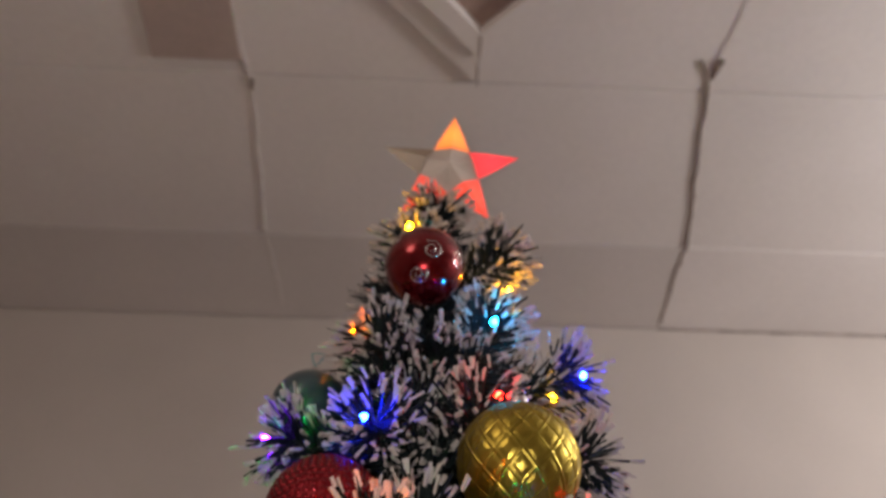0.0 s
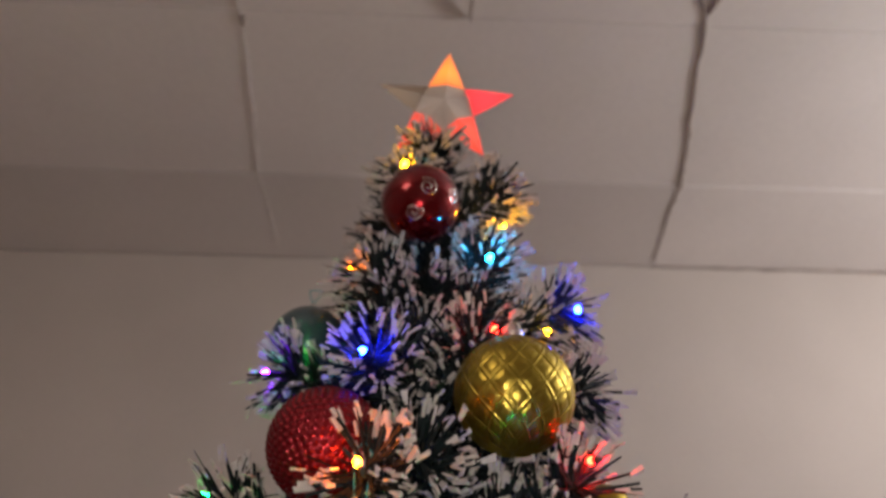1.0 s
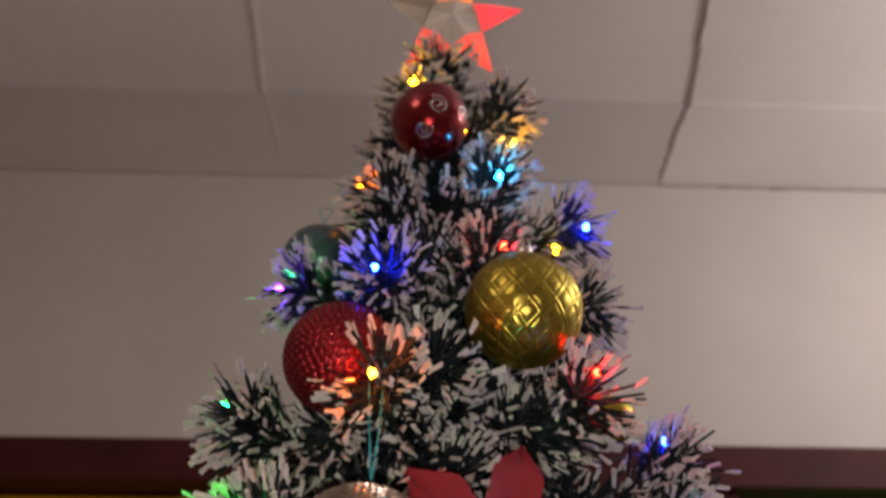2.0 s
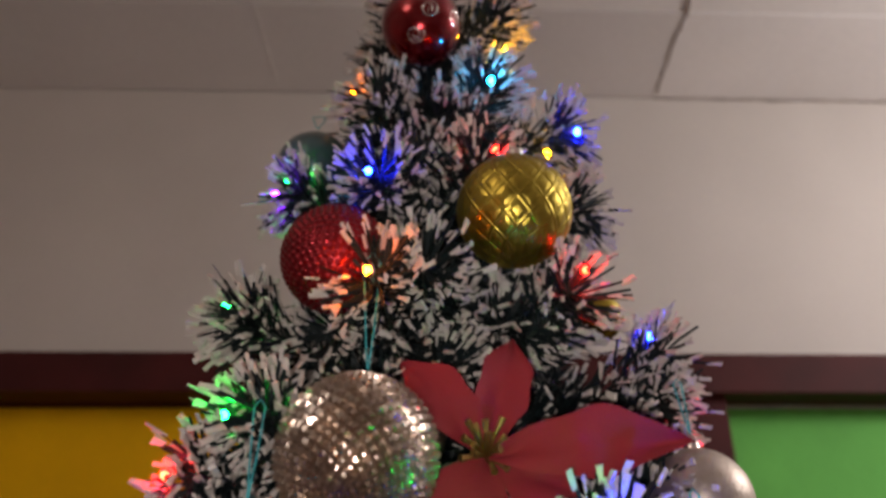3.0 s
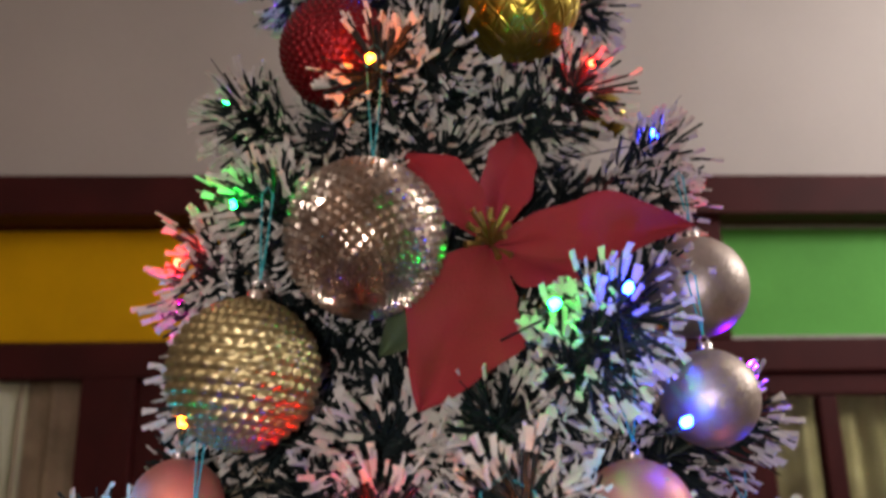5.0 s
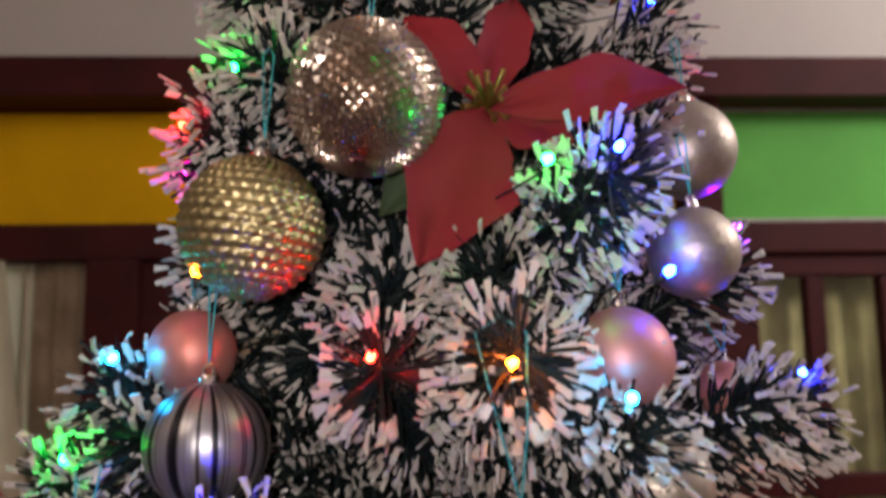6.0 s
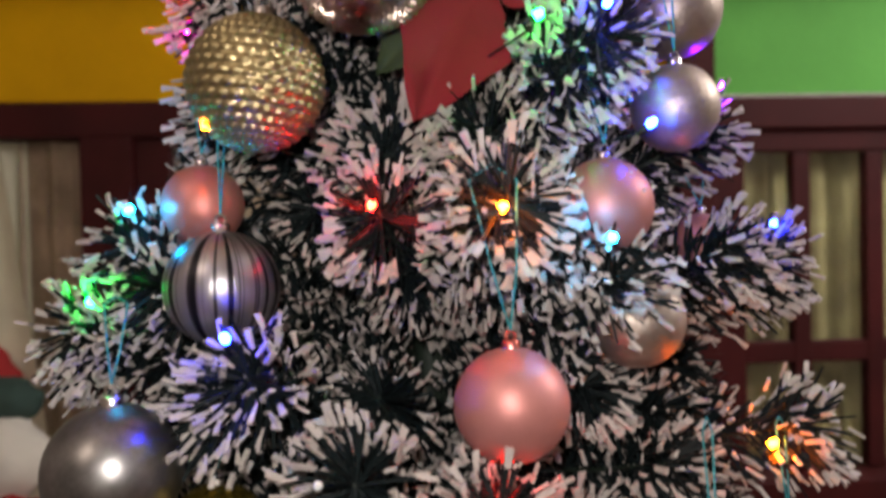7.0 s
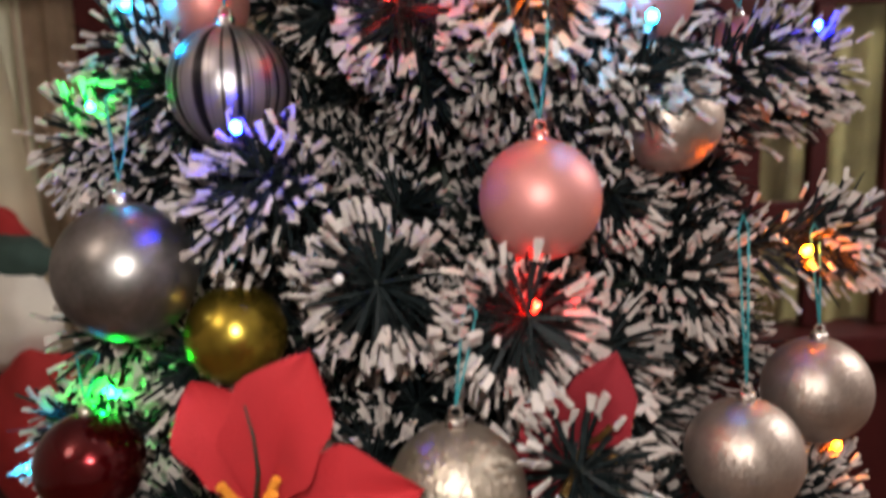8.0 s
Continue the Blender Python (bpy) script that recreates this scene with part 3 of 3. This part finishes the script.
FRONT = [BAUBLES[k] for k in BAUBLES if k not in ("studs", "teal", "stripe", "glit_c", "glit_a", "pink_right", "pink_far", "gold_tiny", "gold_small")]
christmas_tree()


# ---- star on the tree ----
def star_piece(r_out, r_in, front, k=None):
    """A faceted five-pointed star in the xz plane, or its point number k alone."""
    ring_ = []
    for i in range(10):
        w = math.pi / 2 - math.pi / 5 * i
        r = r_out if i % 2 == 0 else r_in
        ring_.append((r * math.cos(w), 0.0, r * math.sin(w)))
    if k is None:
        verts = ring_ + [(0, -front, 0), (0, front, 0)]
        faces = [(i, (i + 1) % 10, 10) for i in range(10)] + [((i + 1) % 10, i, 11) for i in range(10)]
        return verts, faces
    a, b, c = ring_[(2 * k - 1) % 10], ring_[2 * k], ring_[(2 * k + 1) % 10]
    mid = tuple((a[i] + c[i]) / 2 for i in range(3))
    verts = [a, b, c, (mid[0], -front * 0.62, mid[2]), (mid[0], front * 0.62, mid[2])]
    return verts, [(0, 1, 3), (1, 2, 3), (1, 0, 4), (2, 1, 4), (0, 3, 2), (0, 2, 4)]


def star():
    s = tagged(part("tree_topper_star", mesh_of("tree_topper_star", *star_piece(0.05, 0.031, 0.012), PLASTIC), m=pose(0.037, 0.625, 2.124, 8, 4, 0)),
               "frosted plastic star lit orange and red on the treetop", "star")
    for k, (c, power) in enumerate((((1.0, 0.2, 0.02), 1.3), ((1.0, 0.02, 0.03), 1.2), ((1.0, 0.05, 0.02), 1.0), ((1.0, 0.06, 0.03), 0.8), ((0.5, 0.33, 0.2), 0.04))):
        part("star_point", mesh_of("star_point", *star_piece(0.077, 0.033, 0.013, k), lit_plastic("star_point_%s" % "abcde"[k], c, power, [0.12 + 0.25 * v for v in c] if power > 0.1 else (0.32, 0.26, 0.2), (0.046 * math.sin(k * 1.2566), 0, 0.046 * math.cos(k * 1.2566)), 0.04)), s)
    part("clip", mesh_of("clip", *tube([(0, 0.006, -0.02), (-0.012, 0.008, -0.06), (-0.016, 0.014, -0.1)], 0.004, 8), PLASTIC, True), s)


star()


# ---- baubles ----
def sphere(r, cols, rows, height=None):
    """A ball about z with an optional relief height(u, v), u round and v from pole to pole."""
    verts, faces = [], []
    for j in range(rows + 1):
        v = j / rows
        for i in range(cols):
            u = i / cols
            k = r * (1 + (height(u, v) if height and 0 < j < rows else 0))
            verts.append((k * math.sin(math.pi * v) * math.cos(2 * math.pi * u), k * math.sin(math.pi * v) * math.sin(2 * math.pi * u), k * math.cos(math.pi * v)))
    for j in range(rows):
        for i in range(cols):
            a, b = j * cols + i, j * cols + (i + 1) % cols
            faces.append((a, a + cols, b + cols, b))
    return verts, faces


def quilt(u, v):
    a, b = math.sin(math.pi * (14 * u + 6 * v)), math.sin(math.pi * (14 * u - 6 * v))
    near = min(abs(a), abs(b))
    return 0.035 * max(0.0, 1 - near / 0.3) ** 1.3 + 0.03 * min(near, 0.8) - 0.02


def studs(u, v):
    row = v * 24
    j = int(row)
    n = max(6, int(46 * math.sin(math.pi * (j + 0.5) / 24)))
    du, dv = (u * n + 0.5 * (j % 2)) % 1 - 0.5, row - j - 0.5
    return 0.04 * max(0.0, 1 - (du * du + dv * dv) * 6)


def rope(u, v):
    row = v * 19
    j = int(row)
    f = row - j
    seg = u * 30 + 0.5 * (j % 2) + 0.5 * (f - 0.5)
    return 0.06 * (math.sin(math.pi * f) ** 0.8 * abs(math.sin(math.pi * seg)) ** 0.7 - 0.5)


def facets(r, cols, rows):
    """A ball with a diamond lattice of small pyramids."""
    def at(u, v, k):
        return (k * math.sin(math.pi * v) * math.cos(2 * math.pi * u), k * math.sin(math.pi * v) * math.sin(2 * math.pi * u), k * math.cos(math.pi * v))

    jitter = random.Random(8)
    verts, faces = [], []
    for j in range(rows + 1):
        for i in range(cols):
            verts.append(at((i + 0.5 * (j % 2)) / cols, 0.015 + 0.97 * j / rows, r * 0.957))
    for j in range(1, rows):
        for i in range(cols):
            k = (i + j % 2) % cols
            ends = (j * cols + i, (j - 1) * cols + k, j * cols + (i + 1) % cols, (j + 1) * cols + k)
            du, dv = jitter.uniform(-0.09, 0.09), jitter.uniform(-0.16, 0.16)
            o = len(verts)
            for su, sv in ((-0.2, 0), (0, -0.4), (0.2, 0), (0, 0.4)):
                verts.append(at((i + 0.5 + 0.5 * (j % 2) + su + du) / cols, 0.015 + 0.97 * (j + sv + dv) / rows, r * (1.004 + jitter.uniform(-0.004, 0.004))))
            faces += [(ends[b], ends[a], o + a, o + b) for a, b in ((0, 1), (1, 2), (2, 3), (3, 0))]
            faces.append((o + 3, o + 2, o + 1, o))
    faces += [tuple(range(cols)), tuple(range(rows * cols + cols - 1, rows * cols - 1, -1))]
    return verts, faces


def cap_mesh(r, mat):
    prof = [(r * 0.15, -r * 0.04), (r * 0.15, r * 0.13), (r * 0.13, r * 0.16), (r * 0.05, r * 0.17), (0.0001, r * 0.17)]
    verts, faces, n = [], [], 20
    for i, (a, z) in enumerate(prof):
        for k in range(n):
            q = a * (1 + (0.07 if k % 2 and i < 2 else 0))
            verts.append((q * math.cos(2 * math.pi * k / n), q * math.sin(2 * math.pi * k / n), z))
    for i in range(len(prof) - 1):
        for k in range(n):
            j = (k + 1) % n
            faces.append((i * n + k, i * n + j, (i + 1) * n + j, (i + 1) * n + k))
    o = len(verts)
    loop = tube([(r * 0.09 * math.cos(w), 0, r * 0.22 + r * 0.08 * math.sin(w)) for w in (i * math.pi / 6 for i in range(13))], r * 0.022, 6)
    return mesh_of("cap", verts + loop[0], faces + [tuple(i + o for i in f) for f in loop[1]], mat, True)


def bauble(key, shell, mat, label, smooth=True, tilt=(0, 0, 0), thread=0.05, spread=0.006, cap=None, lean=0.0):
    x, y, z, d = BAUBLES[key]
    r = d / 2
    b = tagged(part("bauble", mesh_of("bauble", *shell(r), mat, smooth), m=pose(x, y, z, *tilt)), label, "bauble", "baubles on the tree")
    c = part("cap", cap_mesh(r, cap or CHROME), b, pose(0, 0, r * 0.97), label="ribbed metal cap")
    if thread:
        back = Matrix(b.matrix_basis.to_3x3()).inverted()
        lift = back @ Vector((lean, 0.01, thread))
        side = back @ Vector((spread, 0, 0))
        a, e = Vector((0, 0, r * 0.3)), Vector((0, 0, r * 0.3)) + lift
        pts = [a, a.lerp(e, 0.4) + side * 0.55, e + side, e + lift * 0.1, e - side, a.lerp(e, 0.45) - side * 0.5, a]
        part("thread", mesh_of("thread", *tube(pts, 0.00055, 5), THREAD, True), b, pose(0, 0, r * 0.97), label="thin teal hanging thread")
    return b


plain = lambda r: sphere(r, 64, 40)
top = bauble("red_top", plain, RED_GLOSS, "glossy dark red bauble with glitter swirls on the tree", thread=0.02)
for bx, bz, size in ((0.17, -0.28, 0.27), (-0.16, -0.78, 0.24), (0.82, -0.2, 0.24), (-0.72, 0.25, 0.2)):
    n0 = Vector((bx, -math.sqrt(max(0.05, 1 - bx * bx - bz * bz)), bz)).normalized()
    e1 = n0.orthogonal().normalized()
    e2 = n0.cross(e1)
    pts = [(n0 + (e1 * math.cos(w) + e2 * math.sin(w)) * size * (0.15 + 0.85 * w / 11)).normalized() * 0.0342 for w in (i * 0.45 for i in range(25))]
    part("glitter_swirl", mesh_of("glitter_swirl", *tube(pts, 0.0006, 5), CHROME, True), top, label="silver glitter swirl")
bauble("gold_quilt", lambda r: sphere(r, 308, 180, quilt), GOLD_QUILT, "shiny gold quilted bauble hanging among frosted branches", tilt=(14, 0, 10), thread=0)
bauble("rose", lambda r: facets(r, 34, 40), ROSE_FACET, "large rose-silver faceted mosaic bauble beside a red flower", False, tilt=(-24, 3, 0), thread=0.075, spread=0.005)
bauble("rope", lambda r: sphere(r, 210, 114, rope), CHAMPAGNE, "champagne gold bauble with woven rope relief", tilt=(0, 7, 0), thread=0.05, spread=0.003)
bauble("pink_low", plain, PINK, "satin pink bauble on a long teal thread", thread=0.075, spread=0.012, cap=RED_CAP, lean=-0.006)
bauble("pink_right", plain, PINK, "satin pink bauble half behind frosted needles", thread=0.04)
bauble("pink_left", plain, PINK, "satin pink bauble below the champagne bauble", thread=0.03)
bauble("stripe", plain, STRIPES, "silver bauble with dark vertical stripes", thread=0.075, spread=0.003)
bauble("teal", plain, TEAL_BALL, "dark teal glossy bauble behind the branches", thread=0.02)
bauble("studs", lambda r: sphere(r, 276, 144, studs), RED_STUDS, "dark red studded bauble behind a frosted branch", tilt=(-20, 0, 0), thread=0.02)
bauble("gold_tiny", plain, GOLD_SHINE, "small gold bauble at the edge of the tree", thread=0.02)
for key in ("glit_a", "glit_b", "glit_c", "glit_d", "glit_e"):
    bauble(key, plain, GLITTER, "champagne silver glitter bauble on a teal thread", thread={"glit_d": 0.075, "glit_e": 0.05}.get(key, 0.035), spread=0.0025)
bauble("silver", plain, SILVER, "smooth grey silver bauble hanging at the tree's edge", thread=0.04)
bauble("gold_small", plain, GOLD_SHINE, "small smooth gold bauble above a red cloth flower", thread=0.02)
bauble("red_low", plain, RED_DARK, "dark red glossy bauble low on the tree", thread=0.02)
bauble("grain", plain, GLITTER_ROUGH, "champagne bauble with coarse glitter grain", thread=0.04, spread=0.003, lean=0.008)
bauble("pink_far", plain, PINK, "small pink bauble deep among the branches", thread=0.02)


# ---- cloth flowers ----
def petal(base, tip, width, normal, cup=0.1, fold=0.42, tipness=1.15, seed=0):
    """A pointed cloth petal from base to tip, folded along its middle."""
    rng_ = random.Random(seed)
    base, tip = Vector(base), Vector(tip)
    d = tip - base
    n = (Vector(normal) - d * Vector(normal).dot(d) / d.length_squared).normalized()
    s = d.normalized().cross(n)
    rows, cols = 18, 10
    wob = [rng_.uniform(-0.07, 0.07) for _ in range(8)]
    verts, faces = [], []
    for layer in (0, 0.0007):
        for j in range(rows + 1):
            v = j / rows
            prof = math.sin(math.pi * v ** tipness) ** (0.98 / tipness) * (1 - 0.25 * v ** 4) + 0.1 * (1 - v)
            prof *= 1 + 0.10 * math.sin(v * 15 + seed) * (v > 0.3)
            for i in range(cols + 1):
                u = 2 * i / cols - 1
                edge = wob[int(v * 7)] * abs(u)
                p = base + d * (v + edge * 0.06) + s * (u * width / 2 * prof) + n * (d.length * (cup * math.sin(math.pi * v) + 0.02 * math.sin(7 * v + 3 * u + seed)) + abs(u) * width * fold * prof * 0.5 + layer)
                verts.append(p)
    off = (rows + 1) * (cols + 1)
    for j in range(rows):
        for i in range(cols):
            a = j * (cols + 1) + i
            faces += [(a, a + 1, a + cols + 2, a + cols + 1), (off + a + cols + 1, off + a + cols + 2, off + a + 1, off + a)]
    return verts, faces


def flower(label, centre, petals, leaves=(), stamens=7, seed=0, cloth=PETAL, fringe=GOLD_GLITTER, fringe_label="gold glitter stamen"):
    f = tagged(new("cloth_flower"), label, "artificial flower")
    f.matrix_basis = pose(*centre)
    c = Vector(centre)
    for k, (tip, width, normal, cup, *blunt) in enumerate(petals):
        part("petal", mesh_of("petal", *petal((0, 0, 0), Vector(tip) - c, width, normal, cup, tipness=blunt[0] if blunt else 1.15, seed=seed + k), cloth, True), f)
    for k, (tip, width, normal) in enumerate(leaves):
        part("leaf", mesh_of("leaf", *petal((0, 0.006, 0), Vector(tip) - c, width, normal, 0.05, seed=seed + 20 + k), LEAF, True), f, label="dark green cloth leaf")
    r = random.Random(seed)
    for k in range(stamens):
        e = Vector((r.uniform(-0.016, 0.016), -r.uniform(0.008, 0.02), r.uniform(-0.014, 0.022)))
        v1, f1 = tube([(0, 0, 0), e * 0.6 + Vector((0, -0.003, 0)), e], [0.001, 0.0014, 0.0022], 6)
        part("stamen", mesh_of("stamen", v1, f1, fringe), f, label=fringe_label)
    return f


TOWARDS = (0.0, -1.0, -0.2)
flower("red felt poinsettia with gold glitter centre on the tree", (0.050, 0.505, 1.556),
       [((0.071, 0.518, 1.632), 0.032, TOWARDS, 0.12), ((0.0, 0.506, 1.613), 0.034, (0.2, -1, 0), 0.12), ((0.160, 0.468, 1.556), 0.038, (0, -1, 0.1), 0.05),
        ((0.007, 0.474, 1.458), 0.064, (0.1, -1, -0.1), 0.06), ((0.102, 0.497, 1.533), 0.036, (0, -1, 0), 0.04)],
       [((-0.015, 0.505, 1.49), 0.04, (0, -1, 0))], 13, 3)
low_flower = flower("red felt poinsettia with orange fringed centre, torchlight in its red, low on the tree", (-0.078, 0.350, 1.186),
       [((-0.053, 0.346, 1.2555), 0.045, (-0.25, -1, 0.1), 0.06, 1.35), ((-0.103, 0.352, 1.243), 0.034, (0.3, -1, 0.1), 0.06, 1.6), ((-0.008, 0.338, 1.197), 0.042, (0, -1, 0.4), 0.1), ((-0.07, 0.33, 1.12), 0.05, (0, -1, 0), 0.05)],
       (), 16, 9, PETAL_TORCHLIT, ORANGE, "orange fringe strand")
# dark strand laid in as the shade of the gap between the upper petals
part("slit_shade", mesh_of("slit_shade", *tube([(0, -0.009, 0.006), (0.003, -0.012, 0.022), (0.002, -0.0125, 0.038), (-0.001, -0.011, 0.05)], [0.0012, 0.001, 0.0008, 0.0005], 6), STEM, True), low_flower, label="dark strand standing in for the shade in the slit between two petals")
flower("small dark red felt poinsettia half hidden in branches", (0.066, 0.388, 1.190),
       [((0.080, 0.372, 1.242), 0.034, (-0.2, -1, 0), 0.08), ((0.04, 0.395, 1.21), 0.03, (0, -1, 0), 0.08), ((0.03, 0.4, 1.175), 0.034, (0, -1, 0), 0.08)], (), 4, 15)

# ---- fairy lights ----
BULBS_HIGH = [
    (-0.006, 0.589, 2.009, 'y'), (-0.050, 0.584, 1.882, 'o'), (0.074, 0.554, 1.872, 'c'),
    (0.098, 0.604, 1.943, 'y'), (0.071, 0.527, 1.786, 'r'), (0.126, 0.595, 1.826, 'y'),
    (-0.099, 0.591, 1.795, 'g'), (-0.109, 0.587, 1.778, 'v'), (0.148, 0.576, 1.836, 'b'),
    (-0.020, 0.454, 1.653, 'o'), (0.127, 0.511, 1.681, 'r'), (-0.134, 0.578, 1.680, 'g'),
    (-0.027, 0.508, 1.755, 'b'), (-0.104, 0.489, 1.577, 'g'),
]
BULBS_MIDDLE = [
    (-0.136, 0.500, 1.546, 'r'), (0.198, 0.560, 1.572, 'r'), (0.071, 0.405, 1.502, 'g'),
    (0.182, 0.563, 1.653, 'b'), 
    (-0.132, 0.498, 1.519, 'p'), (0.134, 0.427, 1.449, 'b'), (-0.018, 0.442, 1.409, 'r'),
    (0.0488, 0.401, 1.405, 'o'), (0.102, 0.392, 1.389, 'c'), (0.115, 0.431, 1.515, 'b'),
    (-0.108, 0.436, 1.453, 'o'), (-0.160, 0.477, 1.410, 'c'),
]
BULBS_LOW = [
    (-0.184, 0.480, 1.358, 'g'), (0.222, 0.538, 1.488, 'v'), (-0.088, 0.392, 1.345, 'b'),
    (0.210, 0.452, 1.269, 'o'),
    (0.0468, 0.3875, 1.2588, 'r'), (-0.175, 0.443, 1.207, 'g'),
    (-0.230, 0.462, 1.158, 'c'), (0.243, 0.516, 1.395, 'b'), (0.249, 0.479, 1.143, 'o'),
    (-0.044, 0.379, 1.277, 'w'), 
]


def fairy_lights():
    lights = tagged(new("fairy_lights"), "string of coloured fairy lights wound through the tree", "string lights")
    shell = sphere(0.0025, 12, 8)
    shell = ([(x, y, z * 1.35) for x, y, z in shell[0]], shell[1])
    bulbs = {k: mesh_of("bulb", *shell, m, True) for k, m in BULB.items()}
    r = random.Random(2)
    # the bulbs sit a little inside the branch ends
    spots = []
    for x, y, z, c in BULBS_HIGH + BULBS_MIDDLE + BULBS_LOW:
        deep = 0.008 if z > 1.45 else 0.004
        inward = (AXIS + Vector((0, 0, z)) - Vector((x, y, z))).normalized() * deep
        spots.append((x + inward.x, y + inward.y, z, c))
    for x, y, z, c in spots:
        b = part("bulb", bulbs[c], lights, pose(x, y, z, r.uniform(-60, 60), r.uniform(-60, 60), 0))
        part("socket", mesh_of("socket", *tube([(0, 0, -0.009), (0, 0, -0.0025)], [0.0014, 0.002], 8), STEM, True), b)
    pts = []
    for x, y, z, _ in sorted(spots, key=lambda p: -p[2]):
        p = Vector((x, y, z))
        inward = (AXIS + Vector((0, 0, z)) - p) * 0.35
        pts += [p + inward + Vector((0.01, 0, 0.012)), p + inward * 0.03 + Vector((0, 0.006, -0.004)), p + inward * 1.2 - Vector((0.01, 0, 0.01))]
    part("wire", mesh_of("wire", *tube(pts, 0.0007, 5), STEM, True), lights, label="thin dark green wire")


fairy_lights()


# ---- things by the window ----
def lump(name, x, y, z, rx, ry, rz, mat, label, category, seed):
    noise.seed_set(seed)
    v, f = sphere(1, 40, 24)
    v = [Vector((a * rx, b * ry, c * rz)) * (1 + 0.12 * noise.noise(Vector((a, b, c)) * 2.2) + 0.03 * noise.noise(Vector((a, b, c)) * 7)) for a, b, c in v]
    return tagged(part(name, mesh_of(name, v, f, mat, True), m=pose(x, y, z)), label, category)


curtain(-1.5, -0.85, BACK - 0.06, 0.02, 1.615, CREAM, "cream curtain panel widening downwards beside the window", 3, 0.012, 0.22, seed=5)
lump("bow", -0.885, BACK - 0.1, 1.09, 0.085, 0.04, 0.095, RED_CLOTH, "dark red cloth bow tied on the cream curtain", "bow", 1)
tagged(part("side_table", done("side_table", [block(-1.4, -0.6, 1.3, 1.66, 0.6, 0.64), block(-1.37, -1.32, 1.33, 1.38, 0, 0.6), block(-0.68, -0.63, 1.33, 1.38, 0, 0.6), block(-1.37, -1.32, 1.58, 1.63, 0, 0.6), block(-0.68, -0.63, 1.58, 1.63, 0, 0.6)], WOOD)), "small dark wooden side table below the window", "table")
lump("cushion", -0.76, 1.5, 1.0, 0.11, 0.07, 0.1, WHITE_CLOTH, "white round cushion on a red cloth bundle", "cushion", 2)
lump("garland", -0.74, 1.52, 1.10, 0.075, 0.05, 0.05, GARLAND, "dark green bunched garland on the white cushion", "garland", 4)
lump("red_cloth", -0.68, 1.46, 0.79, 0.11, 0.08, 0.155, RED_CLOTH, "crumpled red cloth on the side table", "cloth", 3)
